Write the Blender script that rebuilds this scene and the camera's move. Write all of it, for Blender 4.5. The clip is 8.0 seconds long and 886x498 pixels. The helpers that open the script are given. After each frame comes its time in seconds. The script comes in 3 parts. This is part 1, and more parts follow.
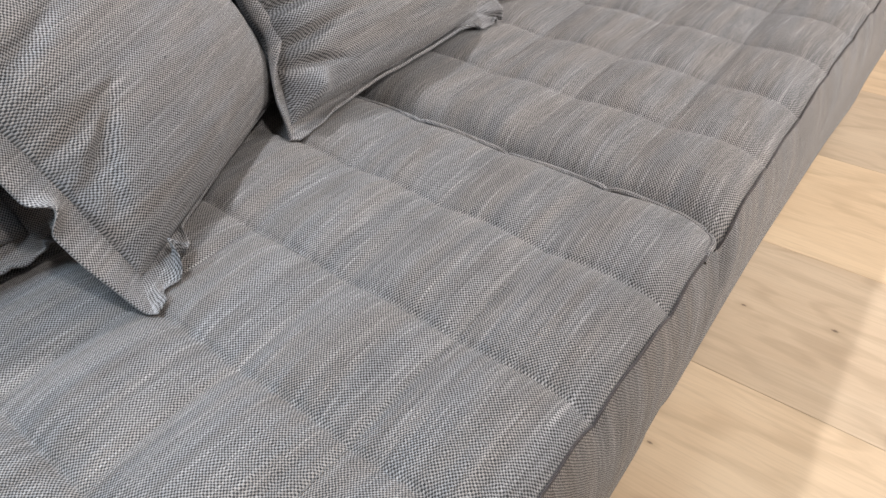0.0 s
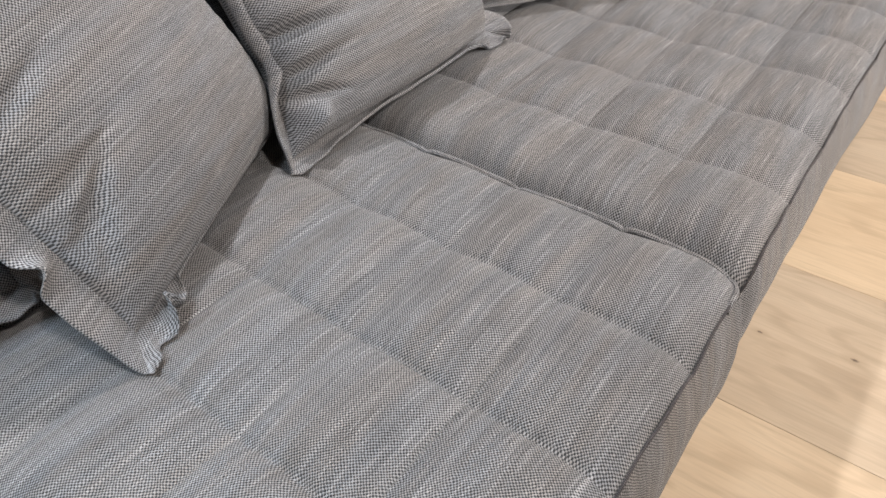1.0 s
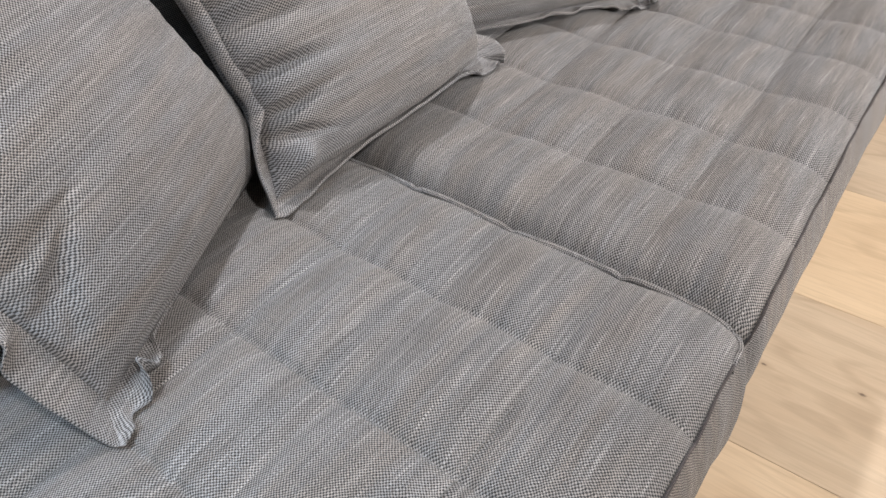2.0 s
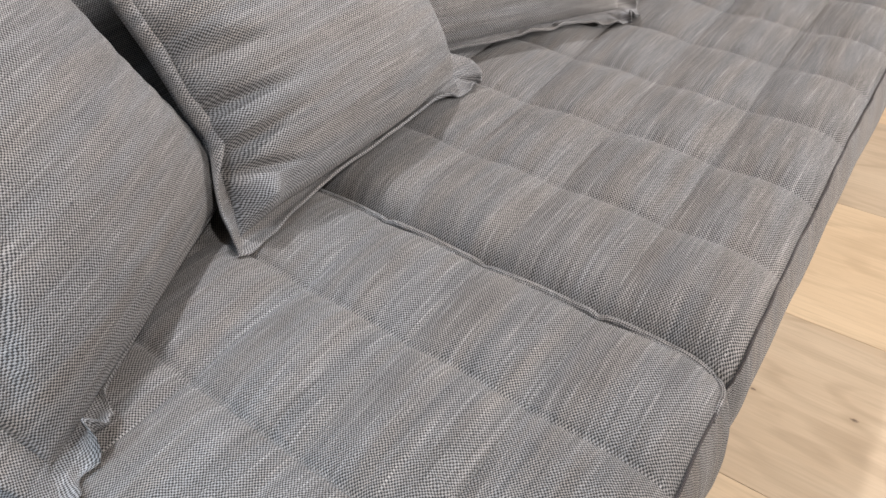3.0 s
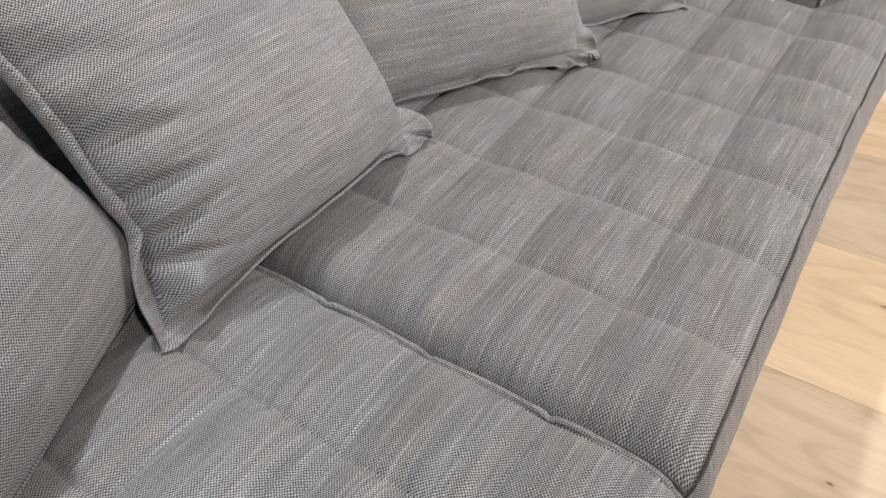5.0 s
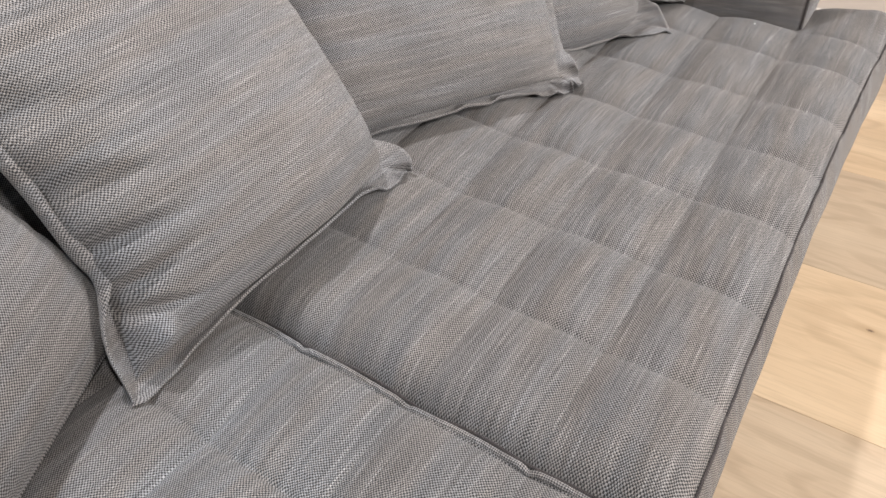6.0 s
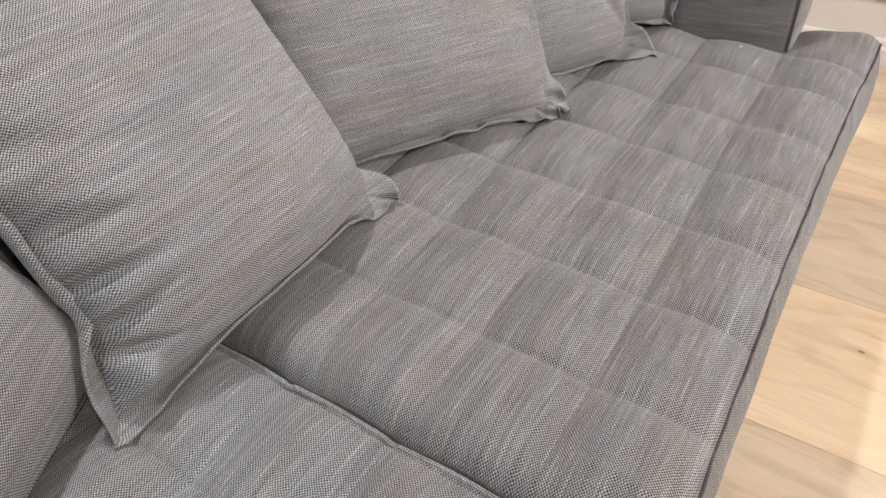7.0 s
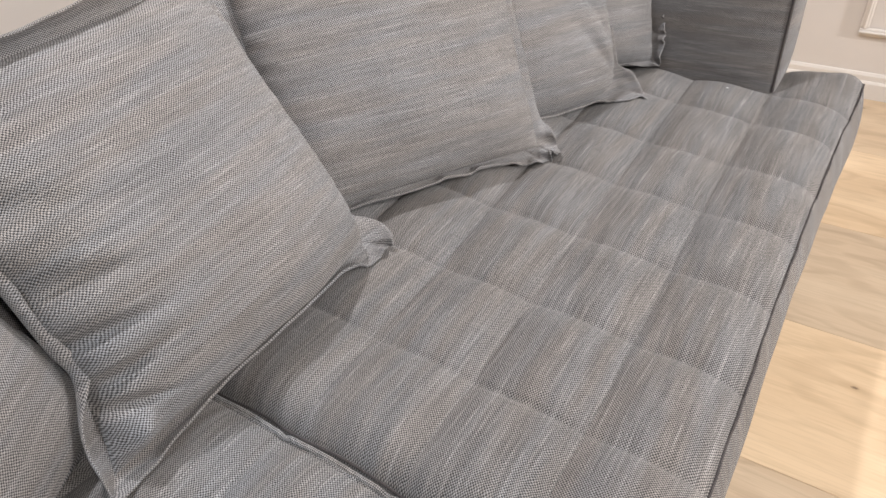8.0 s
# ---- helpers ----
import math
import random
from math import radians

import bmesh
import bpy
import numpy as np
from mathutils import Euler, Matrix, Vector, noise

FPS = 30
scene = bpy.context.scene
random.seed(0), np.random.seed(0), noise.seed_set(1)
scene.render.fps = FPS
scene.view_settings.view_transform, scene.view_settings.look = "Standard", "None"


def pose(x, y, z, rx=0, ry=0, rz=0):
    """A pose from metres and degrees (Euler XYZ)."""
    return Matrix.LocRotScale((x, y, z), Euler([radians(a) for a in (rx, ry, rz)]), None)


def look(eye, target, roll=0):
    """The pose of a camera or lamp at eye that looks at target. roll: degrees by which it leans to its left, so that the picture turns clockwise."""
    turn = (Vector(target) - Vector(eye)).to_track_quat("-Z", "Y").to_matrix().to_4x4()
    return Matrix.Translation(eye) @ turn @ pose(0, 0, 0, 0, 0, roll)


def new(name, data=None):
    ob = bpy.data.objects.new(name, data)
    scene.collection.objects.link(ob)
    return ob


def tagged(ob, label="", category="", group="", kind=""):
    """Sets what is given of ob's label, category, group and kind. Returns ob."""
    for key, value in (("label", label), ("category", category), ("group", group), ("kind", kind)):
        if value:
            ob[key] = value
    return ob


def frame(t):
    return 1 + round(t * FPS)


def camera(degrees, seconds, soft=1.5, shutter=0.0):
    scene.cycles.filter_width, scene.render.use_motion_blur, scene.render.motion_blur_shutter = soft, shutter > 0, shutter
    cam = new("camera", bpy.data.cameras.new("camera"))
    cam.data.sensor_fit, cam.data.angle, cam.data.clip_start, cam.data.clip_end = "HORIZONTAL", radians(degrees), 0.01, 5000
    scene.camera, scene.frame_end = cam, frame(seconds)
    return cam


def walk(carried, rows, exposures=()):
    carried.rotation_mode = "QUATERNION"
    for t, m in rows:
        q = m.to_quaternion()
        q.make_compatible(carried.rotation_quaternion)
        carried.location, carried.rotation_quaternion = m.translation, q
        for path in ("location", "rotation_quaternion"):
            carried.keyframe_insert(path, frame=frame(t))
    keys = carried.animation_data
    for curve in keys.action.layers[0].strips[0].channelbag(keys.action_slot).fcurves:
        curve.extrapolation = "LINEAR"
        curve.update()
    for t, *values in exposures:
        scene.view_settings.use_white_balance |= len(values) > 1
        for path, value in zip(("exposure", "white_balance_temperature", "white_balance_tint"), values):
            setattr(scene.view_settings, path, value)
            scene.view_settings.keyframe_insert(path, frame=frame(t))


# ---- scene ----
cam = camera(65.1, 8.0)
PATH = [
    (0, (0.096, -0.717, 0.955), (-0.876, 0.459, -0.338), -3.0),
    (0.5, (0.073, -0.692, 0.968), (-0.897, 0.471, -0.339), -3.2),
    (1, (0.047, -0.663, 0.981), (-0.921, 0.492, -0.334), -3.4),
    (1.5, (0.025, -0.63, 0.993), (-0.942, 0.52, -0.328), -3.6),
    (3, (0.004, -0.53, 1.011), (-0.952, 0.622, -0.315), -4.5),
    (3.5, (-0.004, -0.496, 1.009), (-0.951, 0.663, -0.317), -4.6),
    (4, (-0.007, -0.466, 1.018), (-0.946, 0.7, -0.308), -4.7),
    (4.5, (-0.014, -0.435, 1.029), (-0.946, 0.735, -0.299), -4.8),
    (6, (-0.03, -0.356, 1.07), (-0.935, 0.836, -0.257), -4.8),
    (6.5, (-0.035, -0.343, 1.076), (-0.938, 0.861, -0.241), -4.9),
    (7, (-0.031, -0.33, 1.087), (-0.936, 0.887, -0.217), -5.0),
    (7.5, (-0.028, -0.321, 1.099), (-0.94, 0.917, -0.18), -5.2),
    (8, (-0.029, -0.319, 1.118), (-0.951, 0.945, -0.129), -5.3),
]
walk(cam, [(t, look(eye, target, roll)) for t, eye, target, roll in PATH])

# ---- world, light ----
world = bpy.data.worlds.new("world")
scene.world = world
world.use_nodes = True
world.node_tree.nodes["Background"].inputs[0].default_value = (0.75, 0.78, 0.85, 1)
world.node_tree.nodes["Background"].inputs[1].default_value = 0.2


def lamp(name, eye, target, size, watts, colour):
    data = bpy.data.lights.new(name, "AREA")
    data.shape, data.size, data.energy, data.color = "DISK", size, watts, colour
    ob = new(name, data)
    ob.matrix_world = look(eye, target)
    return ob


lamp("overhead_lamp", (-1.10, 0.35, 2.6), (-0.6, 0.1, 0.4), 0.10, 34, (1.0, 0.98, 1.0))
# Next two: unseen lamps added to brighten the floor and the sofa's front.
lamp("overhead_lamp", (1.30, -0.6, 2.6), (0.2, -0.35, 0.0), 0.14, 41, (1.0, 0.95, 0.91))
lamp("overhead_lamp", (1.25, 1.10, 2.6), (1.0, 1.0, 0.0), 0.14, 7, (1.0, 0.95, 0.90))


def spot_lamp(name, eye, target, size, watts, cone, blend, colour):
    data = bpy.data.lights.new(name, "SPOT")
    data.energy, data.color, data.shadow_soft_size = watts, colour, size
    data.spot_size, data.spot_blend = radians(cone), blend
    ob = new(name, data)
    ob.matrix_world = look(eye, target)
    return ob


# Unseen cool fill lamps, added to brighten the near seat and pillows.
spot_lamp("cool_fill_spot", (-0.40, -0.97, 2.6), (-0.49, -0.95, 0.43), 0.18, 112, 62, 1.0, (0.74, 0.87, 1.0))
spot_lamp("cool_fill_spot", (-1.05, -2.30, 2.6), (-0.68, -1.05, 0.43), 0.16, 235, 40, 1.0, (0.66, 0.84, 1.0))
# Added side lamp without a known fixture; grazes the quilting to bring out tiles.
spot_lamp("warm_side_fill", (4.6, 0.80, 2.10), (-0.55, 1.10, 0.50), 0.16, 1180, 36, 1.0, (1.0, 0.96, 0.935))
# Unseen lamp added at the far end, set by the pillows' dark near sides.
spot_lamp("warm_far_fill", (2.6, 1.88, 2.45), (-0.60, 0.15, 0.50), 0.14, 148, 60, 0.8, (1.0, 0.945, 0.90))

# ---- materials ----


class Nodes:
    """A small builder for node materials."""

    def __init__(self, name):
        self.mat = bpy.data.materials.new(name)
        self.mat.use_nodes = True
        self.tree = self.mat.node_tree
        self.bsdf = self.tree.nodes["Principled BSDF"]

    def node(self, kind, **sockets):
        n = self.tree.nodes.new(kind)
        for key, value in sockets.items():
            self.put(n.inputs[key.replace("_", " ")], value)
        return n

    def put(self, socket, value):
        if isinstance(value, bpy.types.NodeSocket):
            self.tree.links.new(value, socket)
        else:
            socket.default_value = value

    def maths(self, op, a, b=0.0, c=0.0):
        n = self.tree.nodes.new("ShaderNodeMath")
        n.operation = op
        for i, value in enumerate((a, b, c)):
            self.put(n.inputs[i], value)
        return n.outputs[0]

    def mix(self, f, a, b):
        n = self.tree.nodes.new("ShaderNodeMix")
        n.data_type = "RGBA"
        self.put(n.inputs[0], f)
        self.put(n.inputs[6], a)
        self.put(n.inputs[7], b)
        return n.outputs[2]

    def ramp(self, f, low, high, a=0.0, b=1.0):
        n = self.tree.nodes.new("ShaderNodeMapRange")
        for i, value in enumerate((f, low, high, a, b)):
            self.put(n.inputs[i], value)
        return n.outputs[0]

    def noise(self, vector, scale, detail=2.0, rough=0.5, twist=0.0):
        n = self.node("ShaderNodeTexNoise", Vector=vector, Scale=scale, Detail=detail, Roughness=rough, Distortion=twist)
        return n.outputs[0]

    def scaled(self, vector, s, offset=(0, 0, 0)):
        n = self.node("ShaderNodeMapping", Vector=vector, Scale=s, Location=offset)
        return n.outputs[0]

    def bump(self, height, distance, strength=1.0):
        n = self.node("ShaderNodeBump", Height=height, Distance=distance, Strength=strength)
        self.put(self.bsdf.inputs["Normal"], n.outputs[0])


def woven(name, light, dark, pitch=0.00186, slub=1.0):
    """A coarse plain weave, light slubbed yarns along u over dark yarns along v; UVs in metres."""
    m = Nodes(name)
    uv = m.node("ShaderNodeTexCoord").outputs["UV"]
    sep = m.node("ShaderNodeSeparateXYZ", Vector=uv)
    # yarns nearly straight, a little uneven in their thickness
    u = m.maths("ADD", sep.outputs[0], m.maths("ADD", m.maths("MULTIPLY", m.noise(m.scaled(uv, (75, 5, 1)), 1.0, 1.0), 0.0040), m.maths("MULTIPLY", m.noise(uv, 210.0, 1.0), 0.0011)))
    v = m.maths("ADD", sep.outputs[1], m.maths("ADD", m.maths("MULTIPLY", m.noise(m.scaled(uv, (5, 75, 1), (4, 7, 0)), 1.0, 1.0), 0.0040), m.maths("MULTIPLY", m.noise(m.scaled(uv, (1, 1, 1), (9, 2, 0)), 190.0, 1.0), 0.0011)))
    su = m.maths("SINE", m.maths("MULTIPLY", u, math.pi / pitch))
    sv = m.maths("SINE", m.maths("MULTIPLY", v, math.pi / pitch))
    check = m.maths("MULTIPLY", su, sv)
    # every yarn has a tone of its own that drifts along its length
    yarn = m.maths("FLOOR", m.maths("DIVIDE", v, pitch))
    strand = m.maths("FLOOR", m.maths("DIVIDE", v, pitch * 3.0))
    warp = m.maths("FLOOR", m.maths("DIVIDE", u, pitch))
    along = sep.outputs[0]
    fine = m.noise(m.node("ShaderNodeCombineXYZ", X=m.maths("MULTIPLY", along, 13.0), Y=m.maths("MULTIPLY", yarn, 3.71)).outputs[0], 1.0, 1.0, 0.5)
    broad = m.noise(m.node("ShaderNodeCombineXYZ", X=m.maths("MULTIPLY", along, 10.0), Y=m.maths("MULTIPLY", strand, 5.33), Z=2.0).outputs[0], 1.0, 1.0, 0.5)
    cross = m.noise(m.node("ShaderNodeCombineXYZ", X=m.maths("MULTIPLY", warp, 4.17), Y=m.maths("MULTIPLY", sep.outputs[1], 11.0), Z=7.0).outputs[0], 1.0, 1.0, 0.5)
    thick = m.ramp(fine, 0.35, 0.75, 0.08, -0.14)
    face = m.node("ShaderNodeMapRange", Value=check)
    m.put(face.inputs[1], m.maths("SUBTRACT", thick, 0.24))
    m.put(face.inputs[2], m.maths("ADD", thick, 0.28))
    top = m.maths("MULTIPLY", face.outputs[0], m.ramp(m.noise(uv, 420.0, 1.0), 0.3, 0.7, 0.72, 1.12))
    slubs = m.maths("ADD", m.ramp(fine, 0.60, 0.80, 0, 0.50 * slub), m.ramp(broad, 0.56, 0.76, 0, 0.14 * slub))
    tint = m.noise(m.scaled(uv, (4, 30, 1), (8.0, 2.0, 0)), 1.0, 2.0)
    pale = m.mix(m.ramp(tint, 0.38, 0.62), (light[0] * 0.975, light[1] * 1.0, light[2] * 1.04, 1), (light[0] * 1.035, light[1] * 0.99, light[2] * 0.955, 1))
    dull = m.mix(slubs, pale, (min(1, light[0] * 1.60), min(1, light[1] * 1.60), min(1, light[2] * 1.60), 1))
    deep = m.mix(m.ramp(cross, 0.40, 0.70), (*dark, 1), (dark[0] * 1.7, dark[1] * 1.65, dark[2] * 1.6, 1))
    tone = m.mix(top, deep, dull)
    shade = m.ramp(fine, 0.35, 0.65, 1 - 0.06 * slub, 1 + 0.06 * slub)
    band = m.noise(m.scaled(uv, (2.6, 46, 1), (1.3, 6.0, 0)), 1.0, 2.0, 0.5)
    patch = m.noise(uv, 7.0, 3.0)
    hsv = m.node("ShaderNodeHueSaturation", Color=tone)
    m.put(hsv.inputs["Value"], m.maths("MULTIPLY", m.maths("MULTIPLY", shade, m.ramp(band, 0.36, 0.64, 1 - 0.075 * slub, 1 + 0.075 * slub)), m.ramp(patch, 0.3, 0.7, 0.94, 1.06)))
    m.put(m.bsdf.inputs["Base Color"], hsv.outputs[0])
    m.bsdf.inputs["Roughness"].default_value = 0.92
    m.bsdf.inputs["Specular IOR Level"].default_value = 0.25
    m.bsdf.inputs["Sheen Weight"].default_value = 0.12
    m.bsdf.inputs["Sheen Roughness"].default_value = 0.5
    hairs = m.noise(uv, 1400.0, 1.0)
    relief = m.maths("ADD", m.maths("ABSOLUTE", check), m.maths("MULTIPLY", hairs, 0.35))
    relief = m.maths("ADD", relief, m.maths("MULTIPLY", face.outputs[0], 0.35))
    m.bump(m.maths("ADD", relief, m.maths("MULTIPLY", slubs, 0.5)), 0.0006, 0.5)
    return m.mat


def painted(name, colour, rough=0.6, grain=180.0):
    m = Nodes(name)
    pos = m.node("ShaderNodeTexCoord").outputs["Object"]
    big = m.noise(pos, 2.3, 3.0)
    small = m.noise(pos, grain, 2.0)
    dark = tuple(c * 0.93 for c in colour)
    m.put(m.bsdf.inputs["Base Color"], m.mix(m.ramp(big, 0.35, 0.65), (*dark, 1), (*colour, 1)))
    m.put(m.bsdf.inputs["Roughness"], m.ramp(small, 0.3, 0.7, rough - 0.08, rough + 0.08))
    m.bump(small, 0.0006, 0.35)
    return m.mat


def oak(name, warmth=1.0, value=1.0, knots=()):
    """Pale oak laminate: grain along the object's x, a shade of its own for each plank; knots: (x, y, radius) in the room."""
    m = Nodes(name)
    pos = m.node("ShaderNodeTexCoord").outputs["Object"]
    rand = m.node("ShaderNodeObjectInfo").outputs["Random"]
    shift = m.node("ShaderNodeCombineXYZ", X=m.maths("MULTIPLY", rand, 37.0), Y=m.maths("MULTIPLY", rand, 11.0), Z=0.0).outputs[0]
    add = m.node("ShaderNodeVectorMath")
    add.operation = "ADD"
    m.put(add.inputs[0], pos)
    m.put(add.inputs[1], shift)
    p = add.outputs[0]
    cells = m.node("ShaderNodeTexVoronoi", Vector=m.scaled(p, (1.5, 2.6, 1)), Scale=1.0)
    cells.voronoi_dimensions = "2D"
    near = m.ramp(cells.outputs["Distance"], 0.0, 0.22, 1.0, 0.0)
    warp = m.noise(m.scaled(p, (1.5, 5.0, 1)), 1.0, 3.0, 0.55)
    wsep = m.node("ShaderNodeSeparateXYZ", Vector=p)
    level = m.maths("ADD", m.maths("ADD", m.maths("MULTIPLY", wsep.outputs[1], 34.0), m.maths("MULTIPLY", warp, 46.0)), m.maths("MULTIPLY", near, 9.0))
    rings = m.maths("SINE", level)
    fibre = m.noise(m.scaled(p, (7, 240, 1)), 1.0, 3.0, 0.6)
    cloud = m.noise(m.scaled(p, (1.6, 8, 1)), 1.0, 4.0, 0.6, 0.8)
    streak = m.noise(m.scaled(p, (3.4, 30, 1), (2, 4, 0)), 1.0, 4.0, 0.6, 1.4)
    figure = m.maths("MULTIPLY", m.ramp(rings, 0.1, 1.0), m.ramp(cloud, 0.42, 0.66, 0.14, 0.60))
    base = m.mix(m.ramp(cloud, 0.35, 0.68), (0.72, 0.565, 0.395, 1), (0.63, 0.475, 0.32, 1))
    base = m.mix(figure, base, (0.47, 0.345, 0.225, 1))
    base = m.mix(m.ramp(streak, 0.52, 0.74, 0, 0.48), base, (0.46, 0.345, 0.23, 1))
    base = m.mix(m.ramp(fibre, 0.46, 0.75, 0, 0.32), base, (0.45, 0.34, 0.23, 1))
    base = m.mix(m.ramp(cells.outputs["Distance"], 0.012, 0.08, 0.40, 0.0), base, (0.42, 0.30, 0.19, 1))
    base = m.mix(m.ramp(cells.outputs["Distance"], 0.006, 0.018, 0.75, 0.0), base, (0.17, 0.12, 0.08, 1))
    where = m.node("ShaderNodeNewGeometry").outputs["Position"]
    for kx, ky, size in knots:
        gap = m.node("ShaderNodeVectorMath", Vector=m.scaled(where, (0.5, 1, 0)))
        gap.operation = "DISTANCE"
        gap.inputs[1].default_value = (kx * 0.5, ky, 0)
        ragged = m.maths("ADD", gap.outputs["Value"], m.maths("MULTIPLY", m.noise(where, 300.0, 1.0), size * 0.8))
        base = m.mix(m.ramp(ragged, size * 0.8, size * 4.5, 0.45, 0.0), base, (0.40, 0.28, 0.17, 1))
        base = m.mix(m.ramp(ragged, size * 0.8, size * 1.5, 0.85, 0.0), base, (0.15, 0.10, 0.07, 1))
    hsv = m.node("ShaderNodeHueSaturation", Color=base)
    hsv.inputs["Saturation"].default_value = warmth
    m.put(hsv.inputs["Value"], m.maths("MULTIPLY", m.ramp(rand, 0.0, 1.0, 0.95, 1.05), value))
    m.put(m.bsdf.inputs["Base Color"], hsv.outputs[0])
    m.put(m.bsdf.inputs["Roughness"], m.ramp(fibre, 0.3, 0.7, 0.34, 0.48))
    m.bump(fibre, 0.0003, 0.4)
    return m.mat


SEAT_CLOTH = woven("woven_grey_upholstery", (0.285, 0.276, 0.272), (0.032, 0.0316, 0.0325), slub=1.2)
PILLOW_CLOTH = woven("woven_grey_pillow_cloth", (0.338, 0.331, 0.331), (0.037, 0.0365, 0.038), slub=0.75)
WELT_CLOTH = woven("woven_dark_welt", (0.085, 0.076, 0.076), (0.022, 0.020, 0.021), 0.0012)
THREAD = painted("grey_sewing_thread", (0.15, 0.148, 0.145), 0.8, 900.0)
KNOTS = [(-0.053, 0.349, 0.0028), (0.102, 0.377, 0.0036), (-0.065, -0.035, 0.0026), (0.10, 0.825, 0.0040), (0.06, 1.95, 0.004)]
OAK = [oak("pale_oak_laminate", 1.06, 1.03, KNOTS), oak("greyish_oak_laminate", 0.92, 0.87, KNOTS), oak("light_oak_laminate", 1.0, 0.97, KNOTS)]
WALL_PAINT = painted("off_white_wall_paint", (0.72, 0.68, 0.65), 0.7)
TRIM_PAINT = painted("white_trim_paint", (0.76, 0.725, 0.69), 0.45)
CEILING_PAINT = painted("white_ceiling_paint", (0.74, 0.73, 0.71), 0.8)
LINT = painted("white_lint", (0.8, 0.8, 0.8), 0.9, 900.0)
DARK_LINT = painted("dark_fluff", (0.06, 0.06, 0.065), 0.9, 900.0)
JOINT = painted("dark_floor_underlay", (0.26, 0.19, 0.13), 0.8)

# ---- mesh helpers ----


def mesh_from(name, verts, faces, uvs=None, smooth=True):
    me = bpy.data.meshes.new(name)
    me.from_pydata([tuple(map(float, v)) for v in verts], [], [tuple(map(int, f)) for f in faces])
    if uvs is not None:
        layer = me.uv_layers.new(name="UVMap")
        index = np.empty(len(me.loops), dtype=np.int32)
        me.loops.foreach_get("vertex_index", index)
        layer.data.foreach_set("uv", np.asarray(uvs, dtype=np.float32)[index].ravel())
    if smooth:
        me.polygons.foreach_set("use_smooth", [True] * len(me.polygons))
    me.update()
    return me


def attach(name, me, material, parent, label=""):
    ob = new(name, me)
    me.materials.clear()
    me.materials.append(material)
    ob.parent = parent
    if label:
        tagged(ob, label)
    return ob


def grid_faces(n, m, flip=False):
    i, j = np.meshgrid(np.arange(n - 1), np.arange(m - 1), indexing="ij")
    a = (i * m + j).ravel()
    quads = np.stack([a, a + m, a + m + 1, a + 1], axis=1)
    return quads[:, ::-1] if flip else quads


def box_mesh(name, lo, hi, bevel=0.0, segments=2):
    bm = bmesh.new()
    bmesh.ops.create_cube(bm, size=1.0)
    for v in bm.verts:
        v.co = Vector([lo[k] + (v.co[k] + 0.5) * (hi[k] - lo[k]) for k in range(3)])
    if bevel:
        bmesh.ops.bevel(bm, geom=list(bm.edges), offset=bevel, segments=segments, affect="EDGES", profile=0.6)
    uv = bm.loops.layers.uv.new("UVMap")
    for f in bm.faces:
        f.smooth = bevel > 0
        a, b = [(1, 2), (0, 2), (1, 0)][max(range(3), key=lambda k: abs(f.normal[k]))]
        for loop in f.loops:
            loop[uv].uv = (loop.vert.co[a], loop.vert.co[b])
    me = bpy.data.meshes.new(name)
    bm.to_mesh(me)
    bm.free()
    return me


def tube_mesh(name, path, radius, sides=8):
    """A cord along a line of points, UVs in metres."""
    path = np.asarray(path, float)
    t = np.gradient(path, axis=0)
    t /= np.linalg.norm(t, axis=1)[:, None]
    ref = np.where(np.abs(t[:, 2:3]) > 0.8, np.array([[1.0, 0, 0]]), np.array([[0, 0, 1.0]]))
    a = np.cross(t, ref)
    a /= np.linalg.norm(a, axis=1)[:, None]
    b = np.cross(t, a)
    run = np.concatenate([[0], np.cumsum(np.linalg.norm(np.diff(path, axis=0), axis=1))])
    verts, uvs = [], []
    for k in range(sides + 1):
        w = 2 * math.pi * k / sides
        verts.append(path + radius * (math.cos(w) * a + math.sin(w) * b))
        uvs.append(np.stack([run * 0.7 + radius * w * 0.7, radius * w * 0.7 - run * 0.7], axis=1))
    verts = np.stack(verts, axis=1).reshape(-1, 3)
    uvs = np.stack(uvs, axis=1).reshape(-1, 2)
    return mesh_from(name, verts, grid_faces(len(path), sides + 1), uvs)


def smoothstep(a, b, x):
    k = np.clip((x - a) / (b - a), 0, 1)
    return k * k * (3 - 2 * k)


def lumps(x, y, seed, scale):
    """Soft noise from a few sines."""
    rng = np.random.RandomState(seed)
    out = np.zeros_like(np.asarray(x, float))
    for _ in range(6):
        w, ph, k = rng.uniform(0, 6.28), rng.uniform(0, 6.28), rng.uniform(0.6, 1.5) / scale
        out += np.sin(k * (x * math.cos(w) + y * math.sin(w)) * 6.28 + ph)
    return out / 6


# ---- the room ----
ROOM_X, ROOM_Y, ROOM_Z = (-1.75, 5.5), (-5.5, 2.116), 2.75


def wall(name, lo, hi, label):
    ob = new(name, box_mesh(name, lo, hi))
    ob.data.materials.append(WALL_PAINT)
    return tagged(ob, label, "wall", kind="structure")


wall("wall_west", (ROOM_X[0] - 0.12, ROOM_Y[0] - 0.12, 0), (ROOM_X[0], ROOM_Y[1] + 0.12, ROOM_Z), "plain off-white painted wall behind the sofa")
wall("wall_east", (ROOM_X[1], ROOM_Y[0] - 0.12, 0), (ROOM_X[1] + 0.12, ROOM_Y[1] + 0.12, ROOM_Z), "plain off-white painted wall")
wall("wall_north", (ROOM_X[0], ROOM_Y[1], 0), (ROOM_X[1], ROOM_Y[1] + 0.12, ROOM_Z), "off-white painted wall with moulded panel")
